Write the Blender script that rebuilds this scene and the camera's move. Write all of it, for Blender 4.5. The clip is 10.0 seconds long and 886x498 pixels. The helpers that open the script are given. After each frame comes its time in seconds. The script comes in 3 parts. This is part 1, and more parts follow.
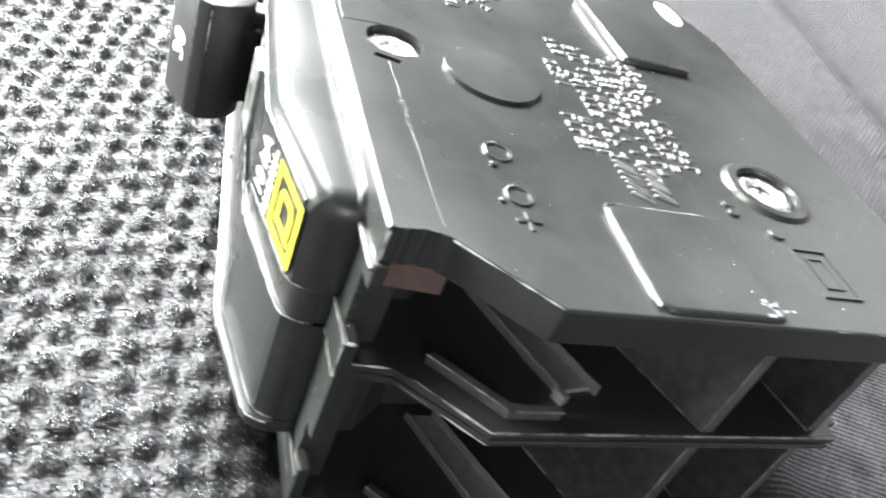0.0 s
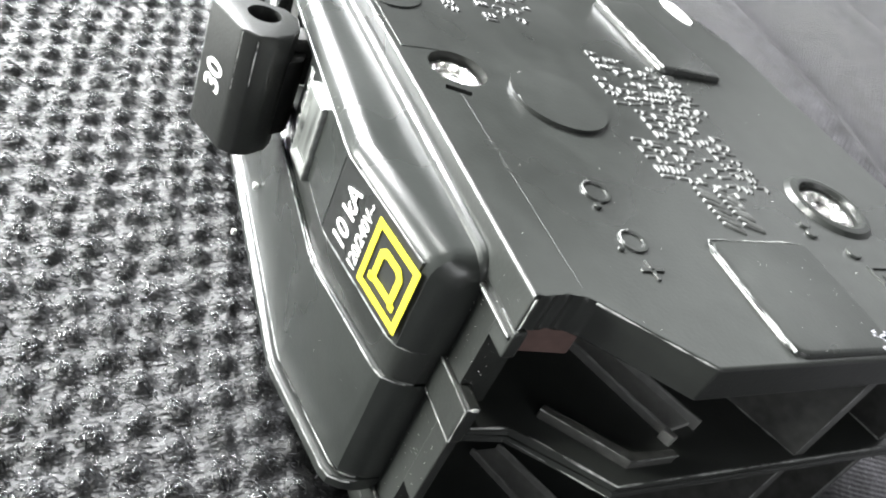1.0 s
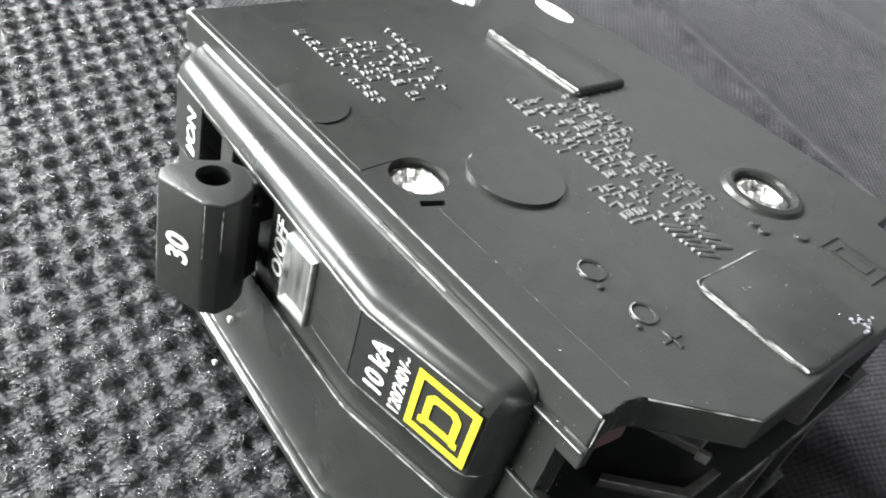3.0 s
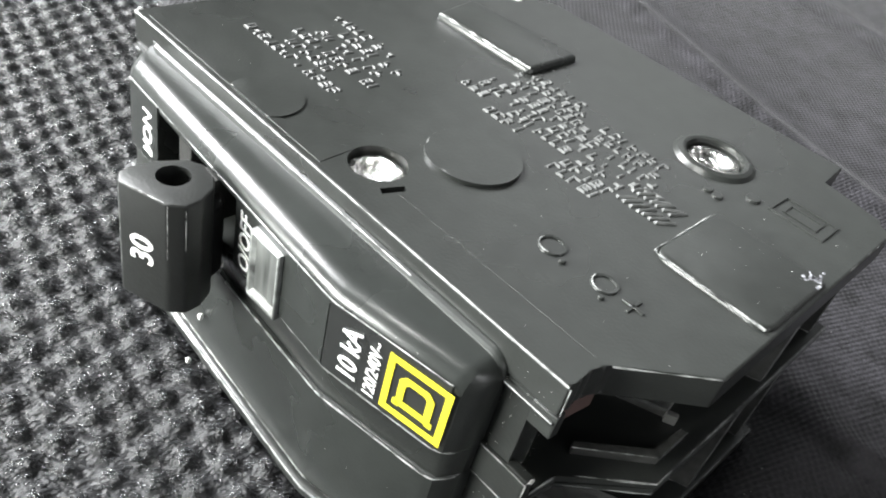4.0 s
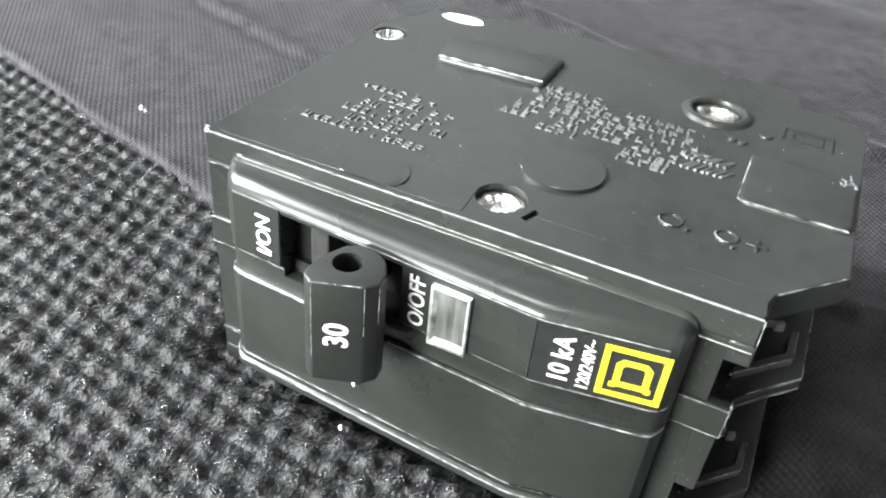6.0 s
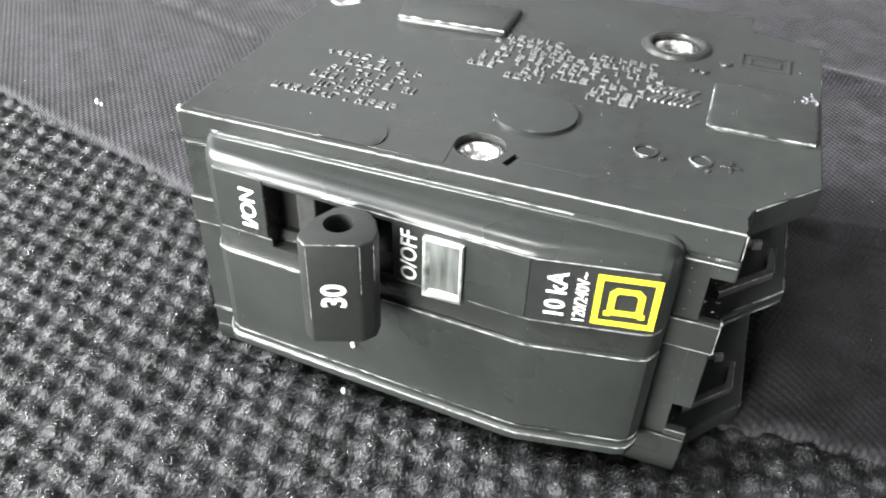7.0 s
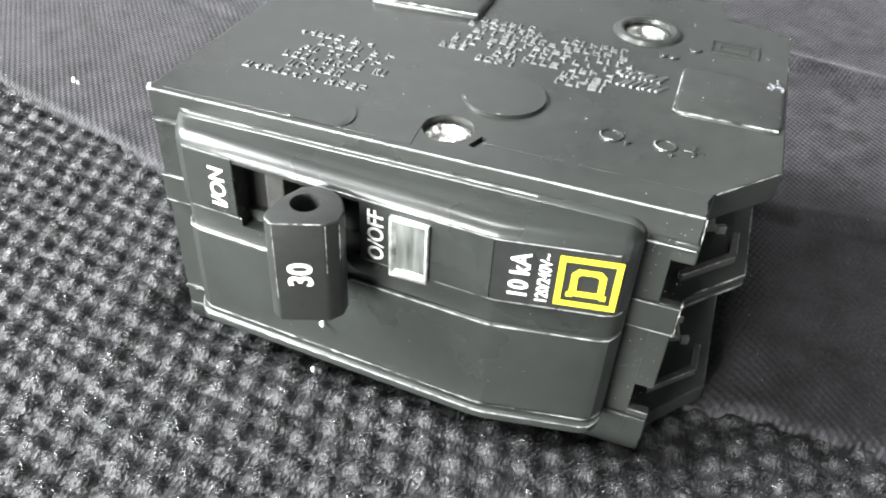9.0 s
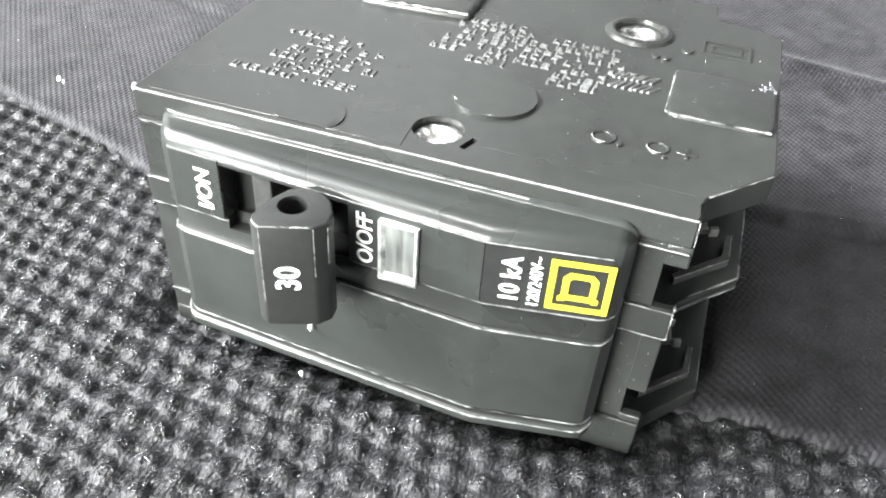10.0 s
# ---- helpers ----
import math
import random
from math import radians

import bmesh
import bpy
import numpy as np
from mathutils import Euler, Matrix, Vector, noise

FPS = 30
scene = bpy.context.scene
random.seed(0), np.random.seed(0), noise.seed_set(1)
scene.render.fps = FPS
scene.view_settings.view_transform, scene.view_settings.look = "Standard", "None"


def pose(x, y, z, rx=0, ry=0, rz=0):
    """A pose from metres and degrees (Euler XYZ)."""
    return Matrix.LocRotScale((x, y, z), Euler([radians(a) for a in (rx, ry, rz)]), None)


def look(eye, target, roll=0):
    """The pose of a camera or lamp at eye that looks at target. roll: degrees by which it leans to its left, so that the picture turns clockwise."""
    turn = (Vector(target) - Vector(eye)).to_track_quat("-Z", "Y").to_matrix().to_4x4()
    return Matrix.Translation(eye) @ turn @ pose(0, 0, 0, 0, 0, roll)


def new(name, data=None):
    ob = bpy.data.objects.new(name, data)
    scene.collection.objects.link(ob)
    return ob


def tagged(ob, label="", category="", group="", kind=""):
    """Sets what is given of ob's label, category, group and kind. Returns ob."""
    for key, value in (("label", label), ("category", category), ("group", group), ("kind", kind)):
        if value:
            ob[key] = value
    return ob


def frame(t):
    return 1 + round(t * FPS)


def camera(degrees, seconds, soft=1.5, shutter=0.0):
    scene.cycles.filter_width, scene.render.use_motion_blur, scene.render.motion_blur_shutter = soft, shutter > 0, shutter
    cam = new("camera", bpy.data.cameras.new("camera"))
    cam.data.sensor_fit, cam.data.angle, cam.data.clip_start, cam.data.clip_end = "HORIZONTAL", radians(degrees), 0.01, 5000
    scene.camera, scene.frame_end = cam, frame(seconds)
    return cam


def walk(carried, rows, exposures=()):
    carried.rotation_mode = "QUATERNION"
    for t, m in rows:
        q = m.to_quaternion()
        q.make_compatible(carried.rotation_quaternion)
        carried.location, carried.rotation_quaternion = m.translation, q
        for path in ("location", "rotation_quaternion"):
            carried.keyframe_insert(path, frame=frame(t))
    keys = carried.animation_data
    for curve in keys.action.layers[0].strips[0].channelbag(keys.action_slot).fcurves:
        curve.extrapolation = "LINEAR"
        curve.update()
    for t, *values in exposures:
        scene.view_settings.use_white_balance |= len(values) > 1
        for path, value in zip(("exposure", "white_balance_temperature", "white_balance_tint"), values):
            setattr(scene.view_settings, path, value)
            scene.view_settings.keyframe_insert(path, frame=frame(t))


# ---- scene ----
cam = camera(57.5, 10.0, soft=2.0, shutter=0.5)
EXPOSURES = [(0, 0.62), (0.5, 0.24), (1.0, 0.12), (2.5, -0.32), (4.0, -0.40), (4.5, -0.25), (5.0, -0.34), (6.5, -0.20), (8.5, -0.04), (9.0, 0.04), (10.0, 0.36)]
PATH = [
    (0, (0.11575, -0.01901, 0.07674), (0.04488, 0.01842, 0.01694), 23.63),
    (0.5, (0.10788, -0.02981, 0.07455), (0.03996, 0.01317, 0.01506), 25.45),
    (1, (0.10284, -0.03382, 0.07427), (0.03848, 0.01467, 0.01505), 25.75),
    (1.5, (0.09523, -0.04079, 0.07318), (0.03853, 0.01431, 0.01197), 25.76),
    (2, (0.08998, -0.04474, 0.07672), (0.03493, 0.01299, 0.01641), 22.51),
    (2.5, (0.08616, -0.04381, 0.08226), (0.03308, 0.01562, 0.02183), 19.18),
    (4, (0.08724, -0.04429, 0.08661), (0.04060, 0.01858, 0.02439), 15.42),
    (4.5, (0.08650, -0.05145, 0.08121), (0.04505, 0.01786, 0.02224), 17.30),
    (4.7, (0.08244, -0.05819, 0.08539), (0.04320, 0.01203, 0.02598), 14.48),
    (5, (0.07489, -0.06422, 0.09326), (0.03870, 0.00954, 0.03624), 9.60),
    (5.1, (0.07444, -0.06679, 0.09278), (0.03817, 0.00744, 0.03644), 8.83),
    (5.2, (0.07281, -0.06926, 0.09362), (0.03891, 0.00483, 0.03564), 9.52),
    (6.3, (0.06334, -0.07126, 0.09066), (0.03551, 0.00362, 0.03051), 3.35),
    (6.5, (0.06367, -0.07181, 0.09146), (0.03855, 0.00265, 0.02962), 2.17),
    (7, (0.06232, -0.07478, 0.09009), (0.03669, -0.00033, 0.02844), 2.03),
    (7.5, (0.06319, -0.07351, 0.09141), (0.03822, 0.00071, 0.02921), 2.69),
    (8, (0.06437, -0.07307, 0.09002), (0.03970, 0.00089, 0.02740), 2.90),
    (8.5, (0.06475, -0.07346, 0.08940), (0.04018, 0.00036, 0.02657), 3.07),
    (9, (0.06509, -0.07508, 0.09050), (0.04134, -0.00118, 0.02745), 3.35),
    (9.5, (0.06502, -0.07472, 0.08982), (0.04173, -0.00069, 0.02676), 3.74),
    (10, (0.06472, -0.07386, 0.08999), (0.04210, 0.00041, 0.02696), 3.95),
]
walk(cam, [(t, look(eye, target, roll)) for t, eye, target, roll in PATH], exposures=EXPOSURES)

# ---- world and light ----
world = bpy.data.worlds.new("room_air")
scene.world = world
world.use_nodes = True
world.node_tree.nodes["Background"].inputs["Color"].default_value = (0.9, 0.95, 1.0, 1)
world.node_tree.nodes["Background"].inputs["Strength"].default_value = 0.3


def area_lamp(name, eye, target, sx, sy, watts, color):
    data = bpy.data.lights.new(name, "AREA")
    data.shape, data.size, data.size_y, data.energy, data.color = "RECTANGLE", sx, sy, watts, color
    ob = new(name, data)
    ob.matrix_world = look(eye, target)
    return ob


# added area lamps with no seen source: nose highlight, key, front, cover, open-end fills
area_lamp("added_overhead_light", (-0.25, -0.55, 1.73), (0.03, 0.02, 0.02), 0.35, 0.35, 26, (1.0, 1.0, 0.96))
area_lamp("added_key_light_west", (-1.60, -0.47, 1.20), (0.03, 0.02, 0.02), 0.90, 0.90, 370, (0.97, 0.99, 1.0))
area_lamp("added_front_fill", (-0.70, -1.60, 0.30), (0.03, 0.02, 0.02), 0.90, 0.50, 135, (0.97, 1.0, 0.96))
area_lamp("added_cover_sheen_light", (-0.75, 1.60, 1.15), (0.03, 0.02, 0.02), 0.90, 0.80, 3.5, (0.97, 0.99, 1.0))
area_lamp("added_open_end_fill", (1.60, 0.10, 0.38), (0.03, 0.02, 0.02), 0.70, 0.50, 7, (0.97, 0.99, 1.0))


# ---- materials ----
def material(name, color, rough=0.5, metal=0.0, grain=0.0, grain_scale=400.0, bump=0.0, bump_scale=2000.0, spec=0.5, wear=0.0, sheen=0.0, stretch=(1, 1, 1), depth_of=0.0001):
    """A surface with tint variation at a broad and a fine scale and a fine relief."""
    m = bpy.data.materials.new(name)
    m.use_nodes = True
    nt = m.node_tree
    b = nt.nodes["Principled BSDF"]
    b.inputs["Roughness"].default_value = rough
    b.inputs["Metallic"].default_value = metal
    b.inputs["Specular IOR Level"].default_value = spec
    b.inputs["Sheen Weight"].default_value = sheen
    b.inputs["Sheen Roughness"].default_value = 0.4
    co = nt.nodes.new("ShaderNodeTexCoord")
    mp = nt.nodes.new("ShaderNodeMapping")
    mp.inputs["Scale"].default_value = stretch
    nt.links.new(co.outputs["Object"], mp.inputs["Vector"])
    n1 = nt.nodes.new("ShaderNodeTexNoise")
    n1.inputs["Scale"].default_value = grain_scale
    n1.inputs["Detail"].default_value = 6
    nt.links.new(mp.outputs[0], n1.inputs["Vector"])
    n2 = nt.nodes.new("ShaderNodeTexNoise")
    n2.inputs["Scale"].default_value = grain_scale / 9
    n2.inputs["Detail"].default_value = 3
    nt.links.new(co.outputs["Object"], n2.inputs["Vector"])
    add = nt.nodes.new("ShaderNodeMath")
    add.operation = "ADD"
    nt.links.new(n1.outputs["Fac"], add.inputs[0])
    nt.links.new(n2.outputs["Fac"], add.inputs[1])
    ramp = nt.nodes.new("ShaderNodeMapRange")
    ramp.inputs["From Min"].default_value, ramp.inputs["From Max"].default_value = 0.7, 1.3
    ramp.inputs["To Min"].default_value, ramp.inputs["To Max"].default_value = 1 - grain, 1 + grain
    nt.links.new(add.outputs[0], ramp.inputs["Value"])
    mul = nt.nodes.new("ShaderNodeMix")
    mul.data_type, mul.blend_type = "RGBA", "MULTIPLY"
    mul.inputs[0].default_value = 1.0
    mul.inputs[6].default_value = (*color, 1)
    nt.links.new(ramp.outputs[0], mul.inputs[7])
    nt.links.new(mul.outputs[2], b.inputs["Base Color"])
    if wear:
        r2 = nt.nodes.new("ShaderNodeMapRange")
        r2.inputs["From Min"].default_value, r2.inputs["From Max"].default_value = 0.35, 0.7
        r2.inputs["To Min"].default_value, r2.inputs["To Max"].default_value = rough - wear, rough + wear
        nt.links.new(n2.outputs["Fac"], r2.inputs["Value"])
        nt.links.new(r2.outputs[0], b.inputs["Roughness"])
    if bump:
        n3 = nt.nodes.new("ShaderNodeTexNoise")
        n3.inputs["Scale"].default_value = bump_scale
        n3.inputs["Detail"].default_value = 3
        nt.links.new(mp.outputs[0], n3.inputs["Vector"])
        bp = nt.nodes.new("ShaderNodeBump")
        bp.inputs["Strength"].default_value = bump
        bp.inputs["Distance"].default_value = depth_of
        nt.links.new(n3.outputs["Fac"], bp.inputs["Height"])
        nt.links.new(bp.outputs[0], b.inputs["Normal"])
    return m


def ribbed(m, *families):
    """Adds the ribs of a woven cloth to a material's relief: families of (direction, pitch, height)."""
    nt = m.node_tree
    last = next(n for n in nt.nodes if n.type == "BUMP")
    co = nt.nodes.new("ShaderNodeTexCoord")
    for direction, pitch, height in families:
        mp = nt.nodes.new("ShaderNodeMapping")
        mp.inputs["Rotation"].default_value = (0, 0, math.pi / 2 - direction)
        nt.links.new(co.outputs["Object"], mp.inputs["Vector"])
        w = nt.nodes.new("ShaderNodeTexWave")
        w.bands_direction = "X"
        w.inputs["Scale"].default_value = math.pi / 10 / pitch
        w.inputs["Distortion"].default_value = 0.9
        w.inputs["Detail Scale"].default_value = 3
        nt.links.new(mp.outputs[0], w.inputs["Vector"])
        b = nt.nodes.new("ShaderNodeBump")
        b.inputs["Distance"].default_value = height
        b.inputs["Strength"].default_value = 1.0
        nt.links.new(w.outputs["Fac"], b.inputs["Height"])
        nt.links.new(last.outputs[0], b.inputs["Normal"])
        last = b
    nt.links.new(last.outputs[0], nt.nodes["Principled BSDF"].inputs["Normal"])
    return m


PLASTIC = material("black_moulded_plastic", (0.021, 0.0225, 0.021), 0.33, 0, 0.2, 420, 0.2, 2600, 0.5, 0.07)
# glints of the raised strokes put into the base colour, along with rubbing
RAISED = material("rubbed_glint_plastic", (0.075, 0.077, 0.075), 0.55, 0, 0.5, 900, 0.2, 2600, 0.5, 0.05)
# colour raised for light the open end lacks, on top of its dust
LIT_INNER = material("lit_dusty_inner_plastic", (0.055, 0.055, 0.053), 0.38, 0, 0.5, 700, 0.2, 2600)
NOSE = material("black_satin_plastic", (0.021, 0.023, 0.0215), 0.30, 0, 0.15, 500, 0.15, 2600, 0.5, 0.06)
LABEL = material("black_label_ink", (0.021, 0.022, 0.0215), 0.28, 0, 0.15, 500, 0.15, 2600, 0.5, 0.06)
HANDLE = material("black_handle_plastic", (0.017, 0.018, 0.017), 0.42, 0, 0.2, 700, 0.3, 3000)
# shade of the handle slot put into the colour, blacker than the other plastics
SLOT_SHADE = material("slot_shade_black", (0.008, 0.008, 0.008), 0.6, 0, 0.2, 700, spec=0.25)
GREY = material("dusty_grey_insert", (0.016, 0.016, 0.0145), 0.7, 0, 0.6, 900, 0.8, 2500)
WHITE = material("white_print", (0.85, 0.85, 0.83), 0.5, 0, 0.04, 900)
YELLOW = material("yellow_print", (0.66, 0.60, 0.03), 0.45, 0, 0.04, 900)
STEEL = material("bright_rivet_steel", (0.62, 0.62, 0.60), 0.26, 1, 0.5, 700, 1.0, 1300, depth_of=0.0011)
CLIP = material("grey_spring_steel", (0.32, 0.32, 0.31), 0.35, 0.6, 0.2, 700)
COPPER = material("dull_copper", (0.085, 0.050, 0.044), 0.65, 0.1, 0.25, 900)
FRAME = material("milky_window_plastic", (0.30, 0.31, 0.30), 0.3, 0, 0.9, 420)
PANE = material("grey_window_pane", (0.13, 0.135, 0.13), 0.35, 0, 0.9, 700, stretch=(1, 1, 0.12))
LINT = material("white_lint", (0.85, 0.85, 0.82), 0.8)
CHIP = material("bare_chipped_plastic", (0.35, 0.355, 0.35), 0.5, 0, 0.5, 1500)
SCUFF_GLINT = material("pale_scuff_glint", (0.22, 0.22, 0.24), 0.6, 0, 0.5, 1500)
# pale tone for edge wear and for highlights painted along edges
WEAR_GLINT = material("pale_wear_glint", (0.22, 0.225, 0.22), 0.4, 0, 0.95, 900)
WALL = material("unseen_wall_grey", (0.09, 0.091, 0.093), 0.9, 0, 0.05, 5)
PAD = material("dark_bench_padding", (0.03, 0.03, 0.03), 0.8, 0, 0.2, 100)
MESHCLOTH = material("black_knit_mesh", (0.0135, 0.0137, 0.0145), 0.45, 0, 0.9, 1500, 0.8, 2300, 0.3, sheen=0.01, stretch=(1, 0.35, 1), depth_of=0.0006)
YARN = material("dark_grey_yarn", (0.022, 0.0224, 0.0245), 0.2, 0, 0.5, 1500, 0, 2000, 1.0)
FINECLOTH = ribbed(material("black_fine_weave", (0.0155, 0.0148, 0.0170), 0.6, 0, 0.9, 1700, 1.0, 1500, 0.18, sheen=0.09), (radians(131), 0.00115, 0.00008), (radians(70), 0.00092, 0.00011))

MM = 0.001


def part(name, bm, mat, parent=None, label="", smooth=False):
    """Links a bmesh, drawn in millimetres, as one mesh object."""
    bmesh.ops.scale(bm, vec=(MM, MM, MM), verts=bm.verts)
    bmesh.ops.recalc_face_normals(bm, faces=bm.faces)
    me = bpy.data.meshes.new(name)
    bm.to_mesh(me)
    bm.free()
    me.materials.append(mat)
    if smooth:
        for p in me.polygons:
            p.use_smooth = True
        me.set_sharp_from_angle(angle=radians(21))
    ob = new(name, me)
    if parent:
        ob.parent = parent
    if label:
        tagged(ob, label)
    return ob


def slab(points, z0, z1, bevel=0.0, segments=2, bm=None):
    """A prism over a plan outline, in millimetres."""
    bm = bm or bmesh.new()
    low = [bm.verts.new((x, y, z0)) for x, y in points]
    high = [bm.verts.new((x, y, z1)) for x, y in points]
    n = len(points)
    faces = [bm.faces.new(low[::-1]), bm.faces.new(high)]
    for k in range(n):
        faces.append(bm.faces.new((low[k], low[(k + 1) % n], high[(k + 1) % n], high[k])))
    if bevel:
        edges = {e for f in faces for e in f.edges}
        bmesh.ops.bevel(bm, geom=list(edges), offset=bevel, segments=segments, profile=0.5, affect="EDGES")
    return bm


def box(x0, x1, y0, y1, z0, z1, bevel=0.0, bm=None, segments=2):
    return slab([(x0, y0), (x1, y0), (x1, y1), (x0, y1)], z0, z1, bevel, segments, bm)


def ridge(x0, x1, y0, y1, z0, z1, bm, slope=0.14, turn=0.0):
    """A raised stroke with sloping sides, in millimetres."""
    low = [bm.verts.new(p) for p in ((x0, y0, z0), (x1, y0, z0), (x1, y1, z0), (x0, y1, z0))]
    def ring(d, z):
        return [bm.verts.new(p) for p in ((x0 + d, y0 + d, z), (x1 - d, y0 + d, z), (x1 - d, y1 - d, z), (x0 + d, y1 - d, z))]
    rings = [low, ring(slope * 0.3, z0 + 0.65 * (z1 - z0)), ring(slope, z1)]
    if turn:
        bmesh.ops.rotate(bm, cent=((x0 + x1) / 2, (y0 + y1) / 2, z0), matrix=Matrix.Rotation(turn, 3, "Z"), verts=sum(rings, []))
    bm.faces.new(rings[-1])
    for a, b in zip(rings, rings[1:]):
        for k in range(4):
            bm.faces.new((a[k], a[(k + 1) % 4], b[(k + 1) % 4], b[k]))


def disc_points(cx, cy, rx, ry=None, n=40):
    ry = ry or rx
    return [(cx + rx * math.cos(2 * math.pi * k / n), cy + ry * math.sin(2 * math.pi * k / n)) for k in range(n)]


def loft(stations, caps=True, closed=False):
    """A skin through rings of points, in millimetres."""
    bm = bmesh.new()
    rings = [[bm.verts.new(p) for p in ring] for ring in stations]
    n = len(rings[0])
    pairs = list(zip(rings, rings[1:])) + ([(rings[-1], rings[0])] if closed else [])
    for a, b in pairs:
        for k in range(n):
            bm.faces.new((a[k], a[(k + 1) % n], b[(k + 1) % n], b[k]))
    if caps and not closed:
        bm.faces.new(rings[0][::-1])
        bm.faces.new(rings[-1])
    return bm


def ring_band(cx, cy, profile, n=48):
    """A turned ring from a profile of (radius, height), in millimetres."""
    return loft([[(cx + r * math.cos(2 * math.pi * k / n), cy + r * math.sin(2 * math.pi * k / n), z) for r, z in profile] for k in range(n)], closed=True)


def cut(ob, cutter):
    """Takes the cutter's body away from ob."""
    mod = ob.modifiers.new("opening", "BOOLEAN")
    mod.object, mod.operation, mod.solver = cutter, "DIFFERENCE", "EXACT"
    deps = bpy.context.evaluated_depsgraph_get()
    me = bpy.data.meshes.new_from_object(ob.evaluated_get(deps))
    ob.modifiers.clear()
    ob.data = me
    bpy.data.objects.remove(cutter)
    me.set_sharp_from_angle(angle=radians(35))


# ---- fabrics ----
def hem(x):
    """Depth in millimetres at which the fine cloth's edge lies."""
    xs, ys = (-700, -320, -110, -66, -44, -21, 0, 77, 104, 700), (200, 110, 55, 41.7, 35.7, 27.5, 22, 10.5, 10, 6)
    return float(np.interp(x, xs, ys))


def sheet(name, X, Y, Z, mat):
    ny, nx = Z.shape
    co = np.stack([X, Y, Z], -1).reshape(-1, 3) * MM
    k = np.arange((ny - 1) * (nx - 1))
    a = k // (nx - 1) * nx + k % (nx - 1)
    quads = np.stack([a, a + 1, a + nx + 1, a + nx], 1).astype(np.int32)
    me = bpy.data.meshes.new(name)
    me.vertices.add(len(co))
    me.vertices.foreach_set("co", co.ravel().astype(np.float32))
    me.loops.add(quads.size)
    me.loops.foreach_set("vertex_index", quads.ravel())
    me.polygons.add(len(quads))
    me.polygons.foreach_set("loop_start", np.arange(0, quads.size, 4, dtype=np.int32))
    me.polygons.foreach_set("use_smooth", np.ones(len(quads), bool))
    me.update(calc_edges=True)
    me.materials.append(mat)
    return new(name, me)


def footprint(X, Y, soft):
    """0 under the breaker, 1 further off than soft millimetres."""
    dx = np.maximum(np.maximum(-X, X - 78), 0)
    dy = np.maximum(np.maximum(-Y, Y - 62), 0)
    f = np.clip(np.hypot(dx, dy) / soft, 0, 1)
    return f * f * (3 - 2 * f)


def ground(X, Y):
    """The soft padding's height, pressed down under the breaker."""
    return footprint(X, Y, 7) * np.interp(X, (-60, 0, 70, 120), (1.6, 2.8, 2.0, 2.0))


rng = np.random.default_rng(3)
A1, A2 = np.array([4.71, -0.92]), np.array([-1.24, 4.33])
ORIGIN = 0.198 * A1 + 0.427 * A2
TURN = math.atan2(A1[1], A1[0])
TO_CELL = np.linalg.inv(np.array([A1, A2]))


def wobble(x, y):
    """The knit's slight unevenness."""
    return 0.3 * np.sin(x * 0.21 + 1.7 * np.sin(y * 0.13)), 0.3 * np.sin(y * 0.19 + 1.3 * np.sin(x * 0.11))


def nubs(X, Y):
    """0 in the pits of the knit, 1 on top of its nubs."""
    wx, wy = wobble(X, Y)
    u, v = X + wx - ORIGIN[0], Y + wy - ORIGIN[1]
    q1, q2 = u * TO_CELL[0, 0] + v * TO_CELL[1, 0], u * TO_CELL[0, 1] + v * TO_CELL[1, 1]
    w = np.cos(2 * math.pi * q1) + np.cos(2 * math.pi * q2) + np.cos(2 * math.pi * (q1 - q2))
    n = np.clip((w / 3 + 0.30) / 1.15, 0, 1)
    return n * n * (3 - 2 * n)


def knit_height(X, Y):
    return ground(X, Y) - 0.95 + 0.85 * nubs(X, Y)


xs, ys = np.arange(-190, 170.1, 0.42), np.arange(-135, 66.1, 0.42)
X, Y = np.meshgrid(xs, ys)
X = X + 0.10 * rng.normal(size=X.shape)
Y = Y + 0.10 * rng.normal(size=X.shape)
Z = knit_height(X, Y)
thread = np.kron(rng.normal(size=(Z.shape[0] // 2 + 1, Z.shape[1] // 4 + 1)), np.ones((2, 4)))[: Z.shape[0], : Z.shape[1]]
Z += 0.08 * rng.normal(size=Z.shape) + 0.09 * thread
Z -= 1.6 * np.clip((Y - np.array([hem(x) for x in xs])[None, :] - 2) / 2, 0, 1)
Z = np.where(footprint(X, Y, 1) == 0, np.minimum(Z, -0.05), Z)
tagged(sheet("knit_mesh_cloth", X, Y, Z, MESHCLOTH), "black open knit spacer mesh fabric with raised nubs", "fabric", kind="structure")

